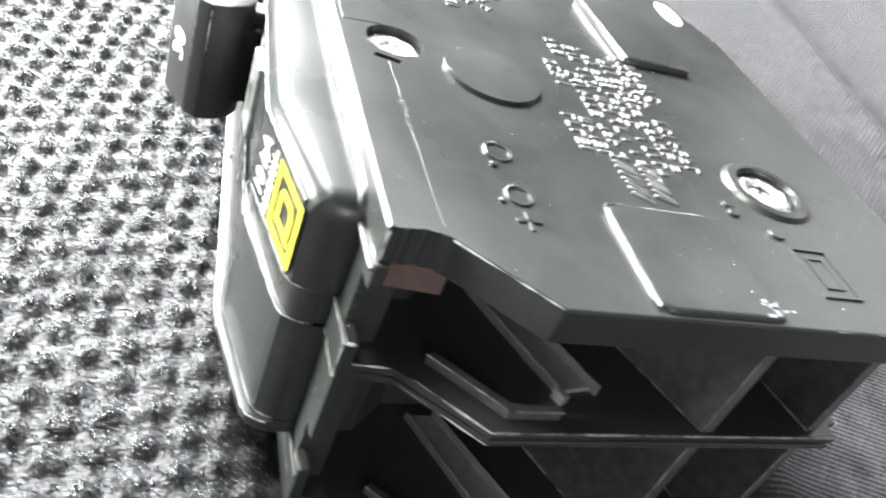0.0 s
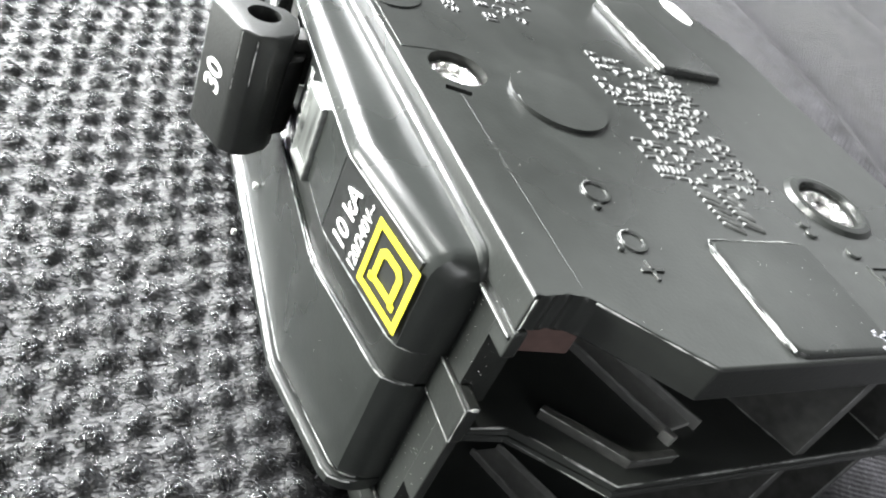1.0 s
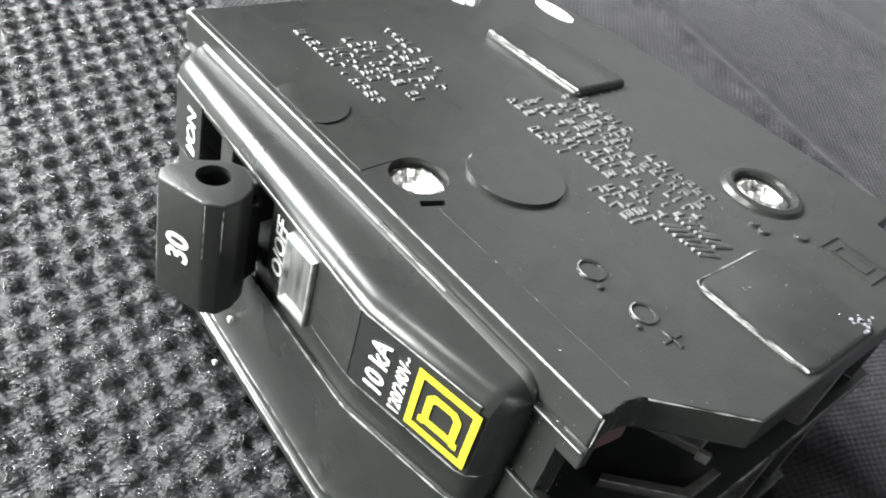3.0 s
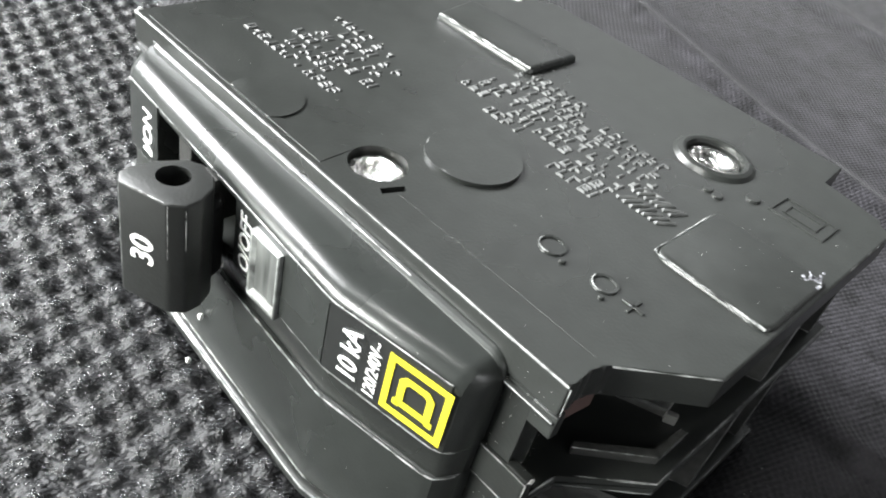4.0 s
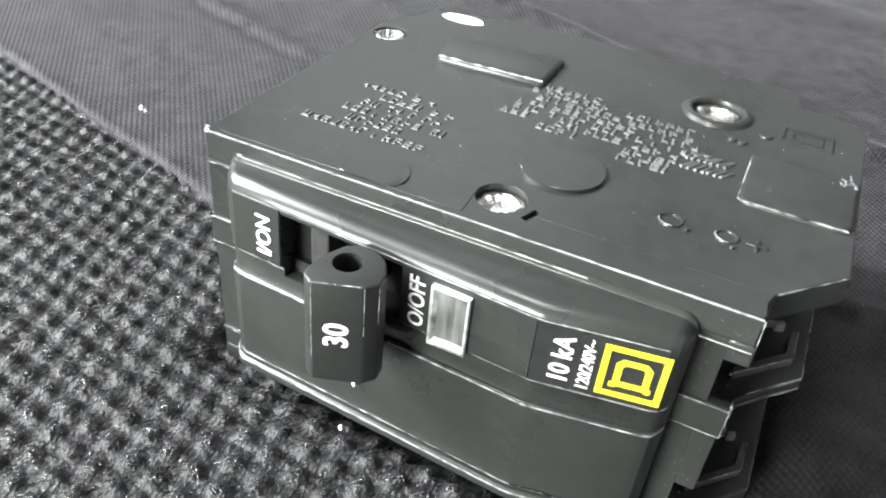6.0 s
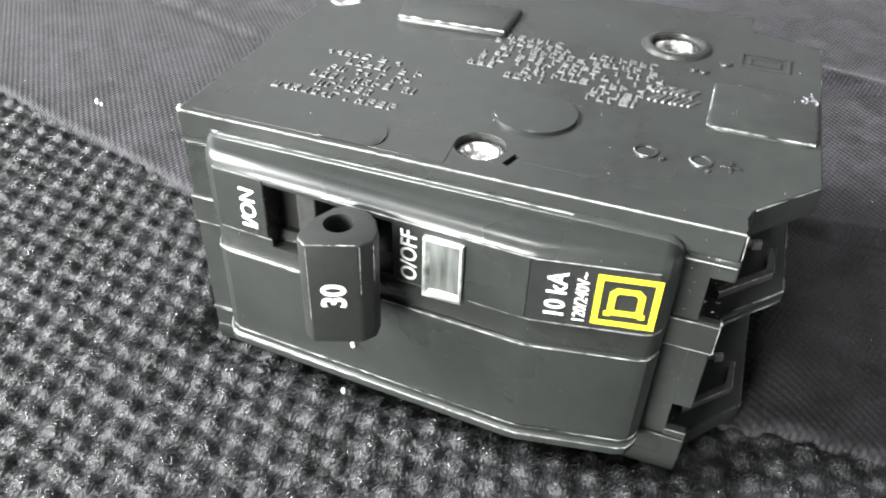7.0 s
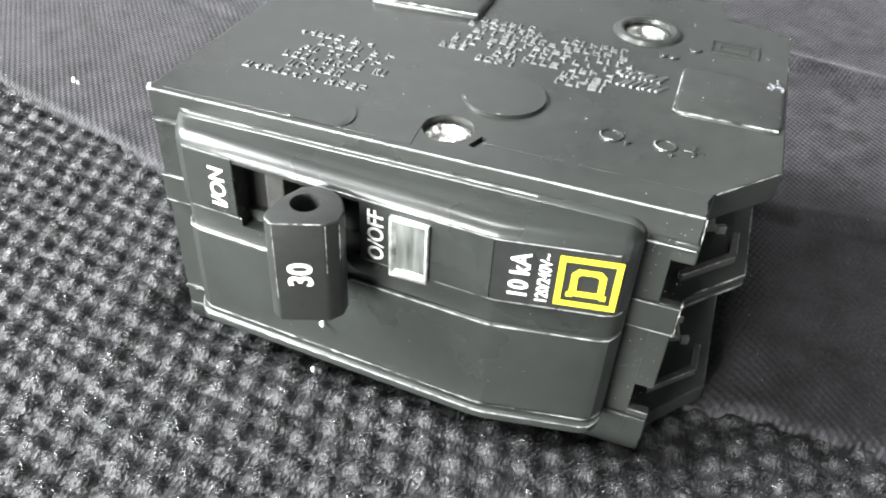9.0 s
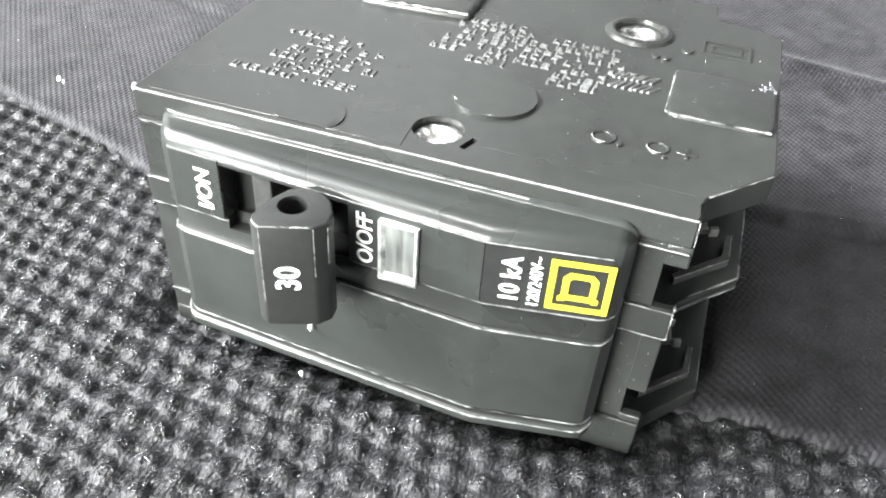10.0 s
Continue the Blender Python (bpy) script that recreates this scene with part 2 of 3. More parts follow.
# short looped yarns that stand out of the nubs
def yarns(name, mat, x_range, y_range, each):
    """Fine bright filaments: curled on the nubs, lying along one course in between."""
    i, j = np.meshgrid(np.arange(-90, 90), np.arange(-90, 90))
    p = ORIGIN + i.ravel()[:, None] * A1 + j.ravel()[:, None] * A2
    p = p - np.stack(wobble(p[:, 0], p[:, 1]), 1)
    keep = (p[:, 0] > x_range[0]) & (p[:, 0] < x_range[1]) & (p[:, 1] > y_range[0]) & (p[:, 1] < y_range[1])
    p = np.repeat(p[keep], each, 0)
    n = len(p)
    loose = rng.random(n) < 0.6
    lie = TURN + 1.0
    r = np.where(loose, rng.uniform(0.8, 3.0, n), np.abs(rng.normal(size=n)) * 0.9)
    turn = rng.uniform(0, 2 * math.pi, n)
    out = np.stack([np.cos(turn), np.sin(turn)], 1)
    p = p + out * r[:, None]
    ang = np.where(loose, lie + rng.normal(size=n) * 0.32, turn + math.pi / 2 + rng.normal(size=n) * 0.7)
    keep = (footprint(p[:, 0], p[:, 1], 1) > 0.3) & (p[:, 1] < np.array([hem(x) for x in p[:, 0]]) - 0.5)
    p, ang = p[keep], ang[keep]
    n = len(p)
    half = rng.uniform(0.25, 0.7, n)
    high = rng.uniform(0.05, 0.30, n)
    bend = rng.normal(size=n) * 0.22
    dirs = np.stack([np.cos(ang), np.sin(ang)], 1)
    side = np.stack([-np.sin(ang), np.cos(ang)], 1)
    rings, rad = [], rng.uniform(0.04, 0.085, n)
    for f in (-1, -0.45, 0.45, 1):
        cx = p + dirs * (half * f)[:, None] + side * (bend * (1 - f * f))[:, None]
        cz = knit_height(cx[:, 0], cx[:, 1]) + high * (1 - f * f) + 0.02 - 0.12 * (abs(f) == 1)
        for a in (0.5, 2.6, 4.7):
            rings.append(np.concatenate([cx + side * (rad * math.cos(a))[:, None], (cz + rad * math.sin(a))[:, None]], 1))
    co = np.stack(rings, 1).reshape(-1, 3) * MM
    cell = np.array([(s * 3 + k, s * 3 + (k + 1) % 3, s * 3 + 3 + (k + 1) % 3, s * 3 + 3 + k) for s in range(3) for k in range(3)])
    quads = (np.arange(n)[:, None, None] * 12 + cell[None]).reshape(-1, 4).astype(np.int32)
    me = bpy.data.meshes.new(name)
    me.vertices.add(len(co))
    me.vertices.foreach_set("co", co.ravel().astype(np.float32))
    me.loops.add(quads.size)
    me.loops.foreach_set("vertex_index", quads.ravel())
    me.polygons.add(len(quads))
    me.polygons.foreach_set("loop_start", np.arange(0, quads.size, 4, dtype=np.int32))
    me.polygons.foreach_set("use_smooth", np.ones(len(quads), bool))
    me.update(calc_edges=True)
    me.materials.append(mat)
    return new(name, me)


loops = tagged(yarns("yarn_loops", YARN, (-110, 125), (-80, 45), 46), "short dark looped yarns of the knit", kind="stuff")
loops.parent = bpy.data.objects["knit_mesh_cloth"]

xs = np.concatenate([np.arange(-700, -220, 10.0), np.arange(-220, 200, 1.6), np.arange(200, 700, 10.0)])
run = np.concatenate([np.linspace(0, 2.6, 10), np.arange(4, 150, 1.6), np.arange(150, 800, 8.0)])
X = np.broadcast_to(xs[None, :], (len(run), len(xs)))
S = np.broadcast_to(run[:, None], X.shape)
Y = np.array([hem(x) for x in xs])[None, :] + S + 0.08 * np.sin(X * 0.9)
lift = np.sqrt(np.clip(1 - (1 - np.clip(S / 2.6, 0, 1)) ** 2, 0, 1))
far = footprint(X, Y, 14)
base = ground(X, Y)
Z = base - 1.2 + 2.0 * lift + far * 3.5 * np.clip((S - 4) / 40, 0, 1) * np.clip((30 - X) / 60, 0, 1)
Z += far * 0.8 * np.sin(X * 0.035 + Y * 0.02) * np.clip(S / 40, 0, 1)
fold = np.interp(xs, (-300, -112, -60, -50, 82, 106, 300), (180, 112.8, 93.2, 89, 60.5, 63.5, 80))[None, :]
Z -= 0.8 * np.exp(-((Y - fold) / 1.8) ** 2) * far
Z += 1.1 * np.exp(-((Y - fold - 3.6) / 2.8) ** 2) * far
Z += 2.0 * np.exp(-((Y - (156 - 0.26 * X)) / 4) ** 2)
Z += 2.5 * np.exp(-((Y - (246 - 0.2 * X)) / 7) ** 2)
Z = np.where(footprint(X, Y, 1) == 0, np.minimum(Z, -0.03), Z)
tagged(sheet("fine_cloth", X, Y, Z, FINECLOTH), "black finely ribbed cloth with a soft folded hem", "fabric", kind="structure")

# ---- circuit breaker ----
breaker = tagged(new("circuit_breaker"), "black two-pole circuit breaker lying on its side on fabric", "circuit breaker")
PLAN = [(0, 0), (70.5, 0), (70.8, 5.2), (77.8, 12.8), (77.8, 53), (75.8, 53), (75.8, 54.6), (67.4, 55.4), (67.4, 62), (18, 61.5), (5, 57), (0, 46)]
CHIPPED = [(0, 0), (70.4, 0), (69.9, 0.9), (70.5, 1.5), (69.8, 2.4), (70.3, 3.0), (69.9, 3.8), (70.6, 4.5), (70.7, 5.6)] + PLAN[3:]
cover = part("top_cover", slab(CHIPPED, 36.2, 40.0, 0.28, 3), PLASTIC, breaker, "smooth black side cover with moulded marks", True)
RIVETS = ((38.7, 6.3, 3.2), (57.0, 45.6, 3.6), (3.6, 42.5, 2.8))
for cx, cy, r in RIVETS:
    cut(cover, part("cutter", slab(disc_points(cx, cy, r), 38.2, 42), PLASTIC))
cut(cover, part("cutter", slab(disc_points(10.7, 56.0, 4.1, 1.8), 39.0, 42), PLASTIC))
cut(cover, part("cutter", slab([(42.2, 3.6), (43.0, 3.2), (43.9, 5.8), (43.1, 6.2)], 39.2, 42), PLASTIC))
cover.data.set_sharp_from_angle(angle=radians(12))
part("middle_wall", slab(PLAN, 22.5, 23.3, 0.25), PLASTIC, breaker, "", True)
part("middle_wall", slab(PLAN, 23.5, 24.4, 0.25), PLASTIC, breaker, "", True)
part("bottom_cover", slab(PLAN, 0.0, 3.0, 0.35), PLASTIC, breaker, "", True)
CORE = [(0.4, 0.4), (62, 0.4), (62, 8), (58, 12), (58, 58), (20, 60), (6, 55.5), (0.4, 45)]
part("inner_case", slab(CORE, 2.9, 37.1), PLASTIC, breaker)


def depth(x):
    """How far the front stands out before the body at x."""
    return float(np.interp(x, (4.6, 5.4, 6.4, 7.6, 48.1, 49.8, 62.5, 63.6, 64.3, 64.7), (0.6, 2.6, 4.0, 4.6, 7.1, 7.1, 4.8, 4.3, 3.2, 2.0)))


def nose_ring(x, z_low, z_top, r_top, r_low, back=2.0, inset=0.0, step=False):
    d = max(depth(x) - inset, 0.3)
    e = min(max((x - 62.3) / 2.4, 0), 1)
    if step:
        z_top -= 2.2 * (1 - math.sqrt(1 - e * e))
    rt, rl = min(r_top, d * 0.6), min(r_low, d * 0.6)
    ring = [(x, back, z_low)]
    if step:
        q = min(1.0, d / 4)
        ring += [(x, back, z_top + 0.6), (x, -0.15, z_top + 0.6), (x, -0.5 * q, z_top + 0.45), (x, -0.7 * q, z_top + 0.2), (x, -0.75 * q, z_top + 0.02)]
    else:
        ring += [(x, back, z_top)]
    for k in range(7):
        a = math.pi / 2 * k / 6
        ring.append((x, -(d - rt + rt * math.sin(a)), z_top - rt + rt * math.cos(a)))
    for k in range(5):
        a = math.pi / 2 * k / 4
        ring.append((x, -(d - rl + rl * math.cos(a)), z_low + rl - rl * math.sin(a)))
    return ring


def nose(xs, *shape, **more):
    return loft([nose_ring(x, *shape, **more) for x in xs])


LEFT, RIGHT = (4.6, 5.0, 5.4, 5.9, 6.4, 7.0, 7.6), (48.1, 48.7, 49.2, 49.8, 62.5, 63.1, 63.6, 64.0, 64.3, 64.5, 64.7)
part("upper_front", nose(LEFT + (14.9,), 26.9, 37.5, 2.2, 0.4, step=True), NOSE, breaker, "", True)
part("upper_front", nose((32.4,) + RIGHT, 26.9, 37.5, 2.2, 0.4, step=True), NOSE, breaker, "", True)
part("slot_lintel", nose((14.9, 32.4), 35.6, 37.5, 2.2, 0.05, step=True), NOSE, breaker, "", True)
joint = part("joint_band", nose(LEFT + RIGHT, 22.6, 27.0, 0.1, 0.1, inset=0.55), PLASTIC, breaker, "", True)
cut(joint, part("cutter", box(14.9, 24.5, -9.0, -2.6, 25.3, 28.0), PLASTIC))
part("lower_front", nose(LEFT + RIGHT, 8.2, 23.0, 0.5, 0.9), NOSE, breaker, "", True)
part("lower_flange", nose(LEFT + RIGHT, 6.2, 8.0, 0.6, 0.6, inset=-0.7), NOSE, breaker, "", True)
part("shoulder", box(0.15, 67.9, 0.15, 3.5, 2.5, 37), PLASTIC, breaker)
for z0, z1 in ((33.4, 36.3), (22.4, 27.0), (2.4, 8.0)):
    part("corner_block", box(67.8, 70.6, -0.1, 1.2, z0, z1, 0.25), PLASTIC, breaker, "", True)
part("corner_column", box(67.8, 70.3, 0.0, 1.1, 12.6, 22.5, 0.2), PLASTIC, breaker, "", True)
part("shoulder_rib", box(0.2, 70.4, -0.35, 0.5, 35.2, 35.8, 0.2), PLASTIC, breaker, "", True)
part("shoulder_rib", box(0.2, 70.4, -0.35, 0.5, 6.2, 6.9, 0.2), PLASTIC, breaker, "", True)
part("shoulder_band", box(-0.1, 70.5, -0.3, 0.5, 22.5, 26.9, 0.25), PLASTIC, breaker, "", True)


def front_panel(x0, x1, z0, z1, t, n=2):
    """A thin plate that follows the front."""
    xs = np.linspace(x0, x1, n)
    return loft([[(x, -depth(x) + 0.3, z0 + 0.1), (x, -depth(x) + 0.3, z1 - 0.1), (x, -depth(x) - t * 0.4, z1), (x, -depth(x) - t, z1 - 0.12), (x, -depth(x) - t, z0 + 0.12), (x, -depth(x) - t * 0.4, z0)] for x in xs])


part("label_plate", front_panel(7.9, 14.8, 27.1, 35.9, 0.16), NOSE, breaker, "", True)
part("label_plate", front_panel(32.5, 49.1, 27.1, 35.9, 0.16), NOSE, breaker, "", True)
part("label_plate", front_panel(49.25, 62.8, 27.1, 35.9, 0.16), LABEL, breaker, "matt black printed label", True)

# handle
GRIP = [(24.5, -13.6), (24.8, -14.7), (26.2, -15.6), (31.7, -13.5), (32.8, -12.0), (32.6, -10.2), (31.4, -8.2), (29.9, -7.2), (27.6, -6.9), (26.0, -7.9), (24.7, -10.9)]
handle = part("handle", slab(GRIP, 22.4, 36.9, 0.35, 3), HANDLE, breaker, "black switch handle with a white number", True)
cut(handle, part("cutter", slab(disc_points(27.9, -10.6, 1.75), 30, 42), HANDLE))
handle.data.set_sharp_from_angle(angle=radians(18))
part("toggle_arm", box(25.4, 28.6, -7.4, 1.0, 29.4, 35.0, 0.6, segments=3), GREY, handle, "", True)
part("handle_root", slab([(26.2, -8.6), (31.4, -8.8), (30.4, -6.2), (29.0, -5.4), (27.0, -5.4), (26.2, -6.2)], 24.2, 33.6, 0.5), SLOT_SHADE, handle, "", True)
part("slot_insert", box(19.4, 22.0, -5.2, 1.0, 27.3, 35.6, 0.3), GREY, breaker, "dusty grey strip inside the handle slot", True)
# added plate, near black to paint the shade inside the handle slot
part("slot_shade_plate", box(14.9, 32.4, -1.7, 0.1, 25.2, 35.7), SLOT_SHADE, breaker)
part("slot_ledge", box(14.9, 24.4, -2.7, 1.0, 25.0, 25.6, 0.1), NOSE, breaker, "", True)


def text_part(name, body, size, m, mat, parent, label="", bold=0.0, squeeze=1.0):
    cu = bpy.data.curves.new(name, "FONT")
    cu.body, cu.size, cu.align_x, cu.align_y, cu.extrude, cu.offset = body, size, "CENTER", "CENTER", 0.00003, bold
    cu.resolution_u = 4
    tmp = bpy.data.objects.new(name, cu)
    me = bpy.data.meshes.new_from_object(tmp)
    me.name = name
    me.transform(m @ Matrix.Diagonal((squeeze, 1, 1, 1)))
    me.materials.clear()
    me.materials.append(mat)
    bpy.data.objects.remove(tmp)
    ob = new(name, me)
    ob.parent = parent
    if label:
        tagged(ob, label)
    return ob


def on_front(x, z, lift=0.2):
    """The pose of a print on the front, read upwards."""
    s = (depth(x + 1) - depth(x - 1)) / 2
    normal = Vector((-s, -1, 0)).normalized()
    up = Vector((0, 0, 1))
    m = Matrix((up, normal.cross(up), normal)).transposed().to_4x4()
    m.translation = (Vector((x, -depth(x), z)) + normal * lift) * MM
    return m


for body, x, z, size, q in (("I/ON", 12.5, 31.2, 3.1, 0.92), ("O/OFF", 34.7, 31.3, 2.9, 0.88), ("10 kA", 52.4, 31.3, 3.2, 0.86), ("120/240V~", 55.1, 31.4, 2.0, 0.82)):
    text_part("marking", body, size * MM, on_front(x, z), WHITE, breaker, "white printed words", size * 0.000014 if size > 2.5 else 0.000008, q)
text_part("marking", "30", 3.9 * MM, Matrix(((0, -0.934, 0.356, 0.0290), (0, -0.356, -0.934, -0.01459), (1, 0, 0, 0.0297), (0, 0, 0, 1))), WHITE, handle, "white printed number", 0.00009, 0.9)


def frame_bm(w, h, b, t, chamfer=0.0):
    """A flat frame in its own plane, w by h with bars b wide."""
    def loop(w, h, c, z):
        return [(-w, -h, z), (w - c, -h, z), (w, -h + c, z), (w, h - c, z), (w - c, h, z), (-w, h, z)]
    c = max(chamfer, 0.001)
    ci = max(chamfer * 0.5, 0.001)
    o0, i0 = loop(w, h, c, 0), loop(w - b, h - b, ci, 0)
    o1, i1 = loop(w, h, c, t), loop(w - b, h - b, ci, t)
    return loft([o0, o1, i1, i0], closed=True)


# emblem of two yellow frames, the inner one with cut corners and a foot
m = on_front(59.85, 31.5, 0.17)
emblem = part("emblem", frame_bm(3.55, 3.5, 0.72, 0.05), YELLOW, breaker, "yellow emblem of two nested frames")
emblem.matrix_basis = m
inner = frame_bm(1.95, 1.95, 0.75, 0.05, 0.7)
box(-2.15, -1.45, -2.25, -1.5, 0, 0.05, bm=inner)
box(-2.15, -1.45, 1.5, 2.25, 0, 0.05, bm=inner)
part("inner_frame", inner, YELLOW, emblem)

# indicator window: a rim round a sunken pane
def rim(left, right, top, low, y):
    return [(36.6 + left, y - left * 0.02, 26.5 + low), (41.5 - right, y, 26.5 + low), (41.5 - right, y, 35.1 - top), (36.6 + left, y, 35.1 - top)]


window = part("window", loft([rim(0, 0, 0, 0, -6.3), rim(0, 0, 0, 0, -7.25), rim(0.12, 0.1, 0.12, 0.12, -7.4), rim(0.4, 0.25, 0.3, 0.5, -7.4), rim(0.85, 0.5, 0.6, 1.2, -7.05), rim(0.95, 0.6, 0.7, 1.3, -6.6)], caps=False), FRAME, breaker, "clear trip indicator window with a bright rim", True)
pane_face = loft([[(x, -7.06 + 0.16 * math.sin(math.pi * (x - 37.4) / 3.6), z) for z in (27.6, 34.5)] + [(x, -5.9, z) for z in (34.5, 27.6)] for x in np.linspace(37.4, 41.0, 9)])
part("pane", pane_face, PANE, window, "", True)

# marks moulded on the cover
for cx, cy, r in ((42.7, 16.6, 5.5), (23.2, 3.1, 4.3)):
    part("raised_disc", slab([(x, max(y, 0.9)) for x, y in disc_points(cx, cy, r) if y > -0.5], 39.5, 40.45 if cx > 30 else 40.2, 0.42 if cx > 30 else 0.18, 4), PLASTIC, breaker, "", True)
pad_line = [(77.3, 35.0), (63.6, 35.0)] + [(65.4 - 1.8 * math.cos(k * 0.3927), 23.3 - 1.8 * math.sin(k * 0.3927)) for k in range(5)] + [(75.5 + 1.8 * math.sin(k * 0.3927), 23.3 - 1.8 * math.cos(k * 0.3927)) for k in range(5)]
part("raised_pad", slab(pad_line, 39.3, 40.5, 0.55, 4), PLASTIC, breaker, "", True)
part("raised_tab", slab([(14.6, 37.3), (32.3, 38.0), (32.2, 48.6), (12.8, 46.4)], 39.2, 41.0, 0.8, 4), PLASTIC, breaker, "", True)
part("cover_ledge", slab([(2.0, 0.9), (35.9, 0.9), (35.6, 5.4), (34.4, 5.0), (33.0, 2.7), (27.4, 2.1), (19.2, 2.1), (2.0, 2.5)], 39.7, 40.08, 0.05), PLASTIC, breaker, "", True)
part("cover_crease", box(43.6, 69.4, 4.7, 5.0, 39.8, 40.03, 0.01), PLASTIC, breaker)
part("raised_ring", ring_band(57.0, 45.6, ((3.65, 39.8), (3.8, 40.5), (4.2, 40.62), (4.8, 40.45), (5.5, 39.8))), PLASTIC, breaker, "", True)
for cx, cy, r in RIVETS:
    up = 0.0 if cx == 38.7 else 0.7
    rivet = part("rivet", ring_band(cx, cy, ((r * 0.42, 38.1), (r * 0.48, 38.8 + up), (r * 0.7, 39.2 + up), (r * 0.92, 39.0 + up), (r * 0.98, 38.1))), STEEL, breaker, "bright tubular steel rivet", True)
    part("rivet_floor", slab(disc_points(cx, cy, r * 0.6), 38.1, 38.6 + up), STEEL, rivet)
# white oval that nearly fills the slot
part("bright_slot", slab(disc_points(10.7, 56.0, 4.0, 1.7), 38.9, 40.1, 0.3), LINT, breaker, "white oval piece in a slot", True)
for cx, cy, r in ((57.5, 12.9, 1.5), (64.0, 13.1, 1.4)):
    part("moulded_mark", ring_band(cx, cy, ((r - 0.35, 39.9), (r - 0.28, 40.15), (r, 40.2), (r + 0.08, 39.9)), 24), PLASTIC, breaker, "", True)
bm = box(66.3, 68.7, 12.8, 13.2, 39.9, 40.2, 0.08)
box(67.3, 67.7, 11.8, 14.2, 39.9, 40.2, 0.08, bm)
part("moulded_mark", bm, PLASTIC, breaker, "", True)
for cx, cy, r in ((59.6, 11.9, 0.4), (64.5, 42.1, 0.9), (60.4, 38.4, 0.7), (61.8, 38.2, 0.7), (65.0, 11.2, 0.3)):
    part("moulded_dot", slab(disc_points(cx, cy, r, n=16), 39.8, 40.3, 0.12), PLASTIC, breaker, "", True)
bm = bmesh.new()
for row in (27.4, 30.2):
    for k in range(7):
        x = 56.4 + 0.85 * k + rng.uniform(-0.1, 0.1)
        ridge(x - 0.3, x + 0.3, row - 1.3, row + 1.3, 39.9, 40.3, bm, 0.27, -0.55 + rng.uniform(-0.15, 0.15))
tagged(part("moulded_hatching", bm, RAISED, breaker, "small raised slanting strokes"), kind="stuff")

# small moulded writing, as rows of plain raised strokes
ROWS1 = ((10.2, 7, 25.5), (12.7, 13, 20.5), (15.2, 11, 23), (15.2, 24.5, 27), (17.7, 12.5, 24), (20.2, 14, 25.5), (22.6, 9, 15.5), (22.6, 18, 21))
ROWS2 = tuple((23.2 + (y - 25.4) * 0.86, a - 0.3, b - 0.3) for y, a, b in ((25.4, 48, 55), (27.8, 36, 42), (27.8, 47.5, 55), (30.3, 30, 34), (30.3, 38, 47), (30.3, 49, 55.5), (32.8, 31, 47), (32.8, 49, 58), (35.3, 30.5, 48), (35.3, 50, 57), (37.8, 33, 56), (40.3, 31.5, 43), (40.3, 46, 56), (42.6, 33, 41)))
bm = bmesh.new()
for y, x0, x1 in ROWS1 + ROWS2:
    x = x0
    while x < x1:
        w, h = rng.uniform(0.95, 1.25), 1.75
        kind = rng.random()
        if kind < 0.14:
            x += 0.8
            continue
        lean = rng.uniform(-0.12, 0.12)
        if kind < 0.8:
            ridge(x, x + 0.5, y, y + h, 39.95, 40.19, bm, 0.19, lean)
        if kind > 0.6:
            ridge(x + w - 0.5, x + w, y, y + h * rng.uniform(0.5, 1), 39.95, 40.19, bm, 0.19, lean)
        for level in (0, 0.5, 1):
            if rng.random() < 0.45:
                ridge(x + 0.1, x + w, y + level * (h - 0.5), y + level * (h - 0.5) + 0.5, 39.95, 40.21, bm, 0.19, lean)
        x += w + 0.35
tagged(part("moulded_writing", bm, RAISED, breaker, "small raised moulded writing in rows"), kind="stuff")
bm = frame_bm(3.5, 2.4, 0.35, 0.3)
part("moulded_frame", bm, PLASTIC, breaker).matrix_basis = pose(0.0699, 0.0446, 0.0399)
bm = frame_bm(2.2, 1.2, 0.3, 0.25)
part("moulded_frame", bm, PLASTIC, breaker).matrix_basis = pose(0.0699, 0.0446, 0.0399)
# scuff on the pad, its light reflection put into the pale flakes
bm = bmesh.new()
for _ in range(40):
    x, y, r = 76.2 + rng.normal() * 0.5, 34.0 + rng.normal() * 0.8, rng.uniform(0.06, 0.22)
    slab(disc_points(x, y, r, r * rng.uniform(0.5, 1.5), 7), 40.45, 40.53, 0, 2, bm)
tagged(part("scuff_glint", bm, SCUFF_GLINT, breaker, "pale scuffed patch on the cover with its reflection painted in"), kind="stuff")

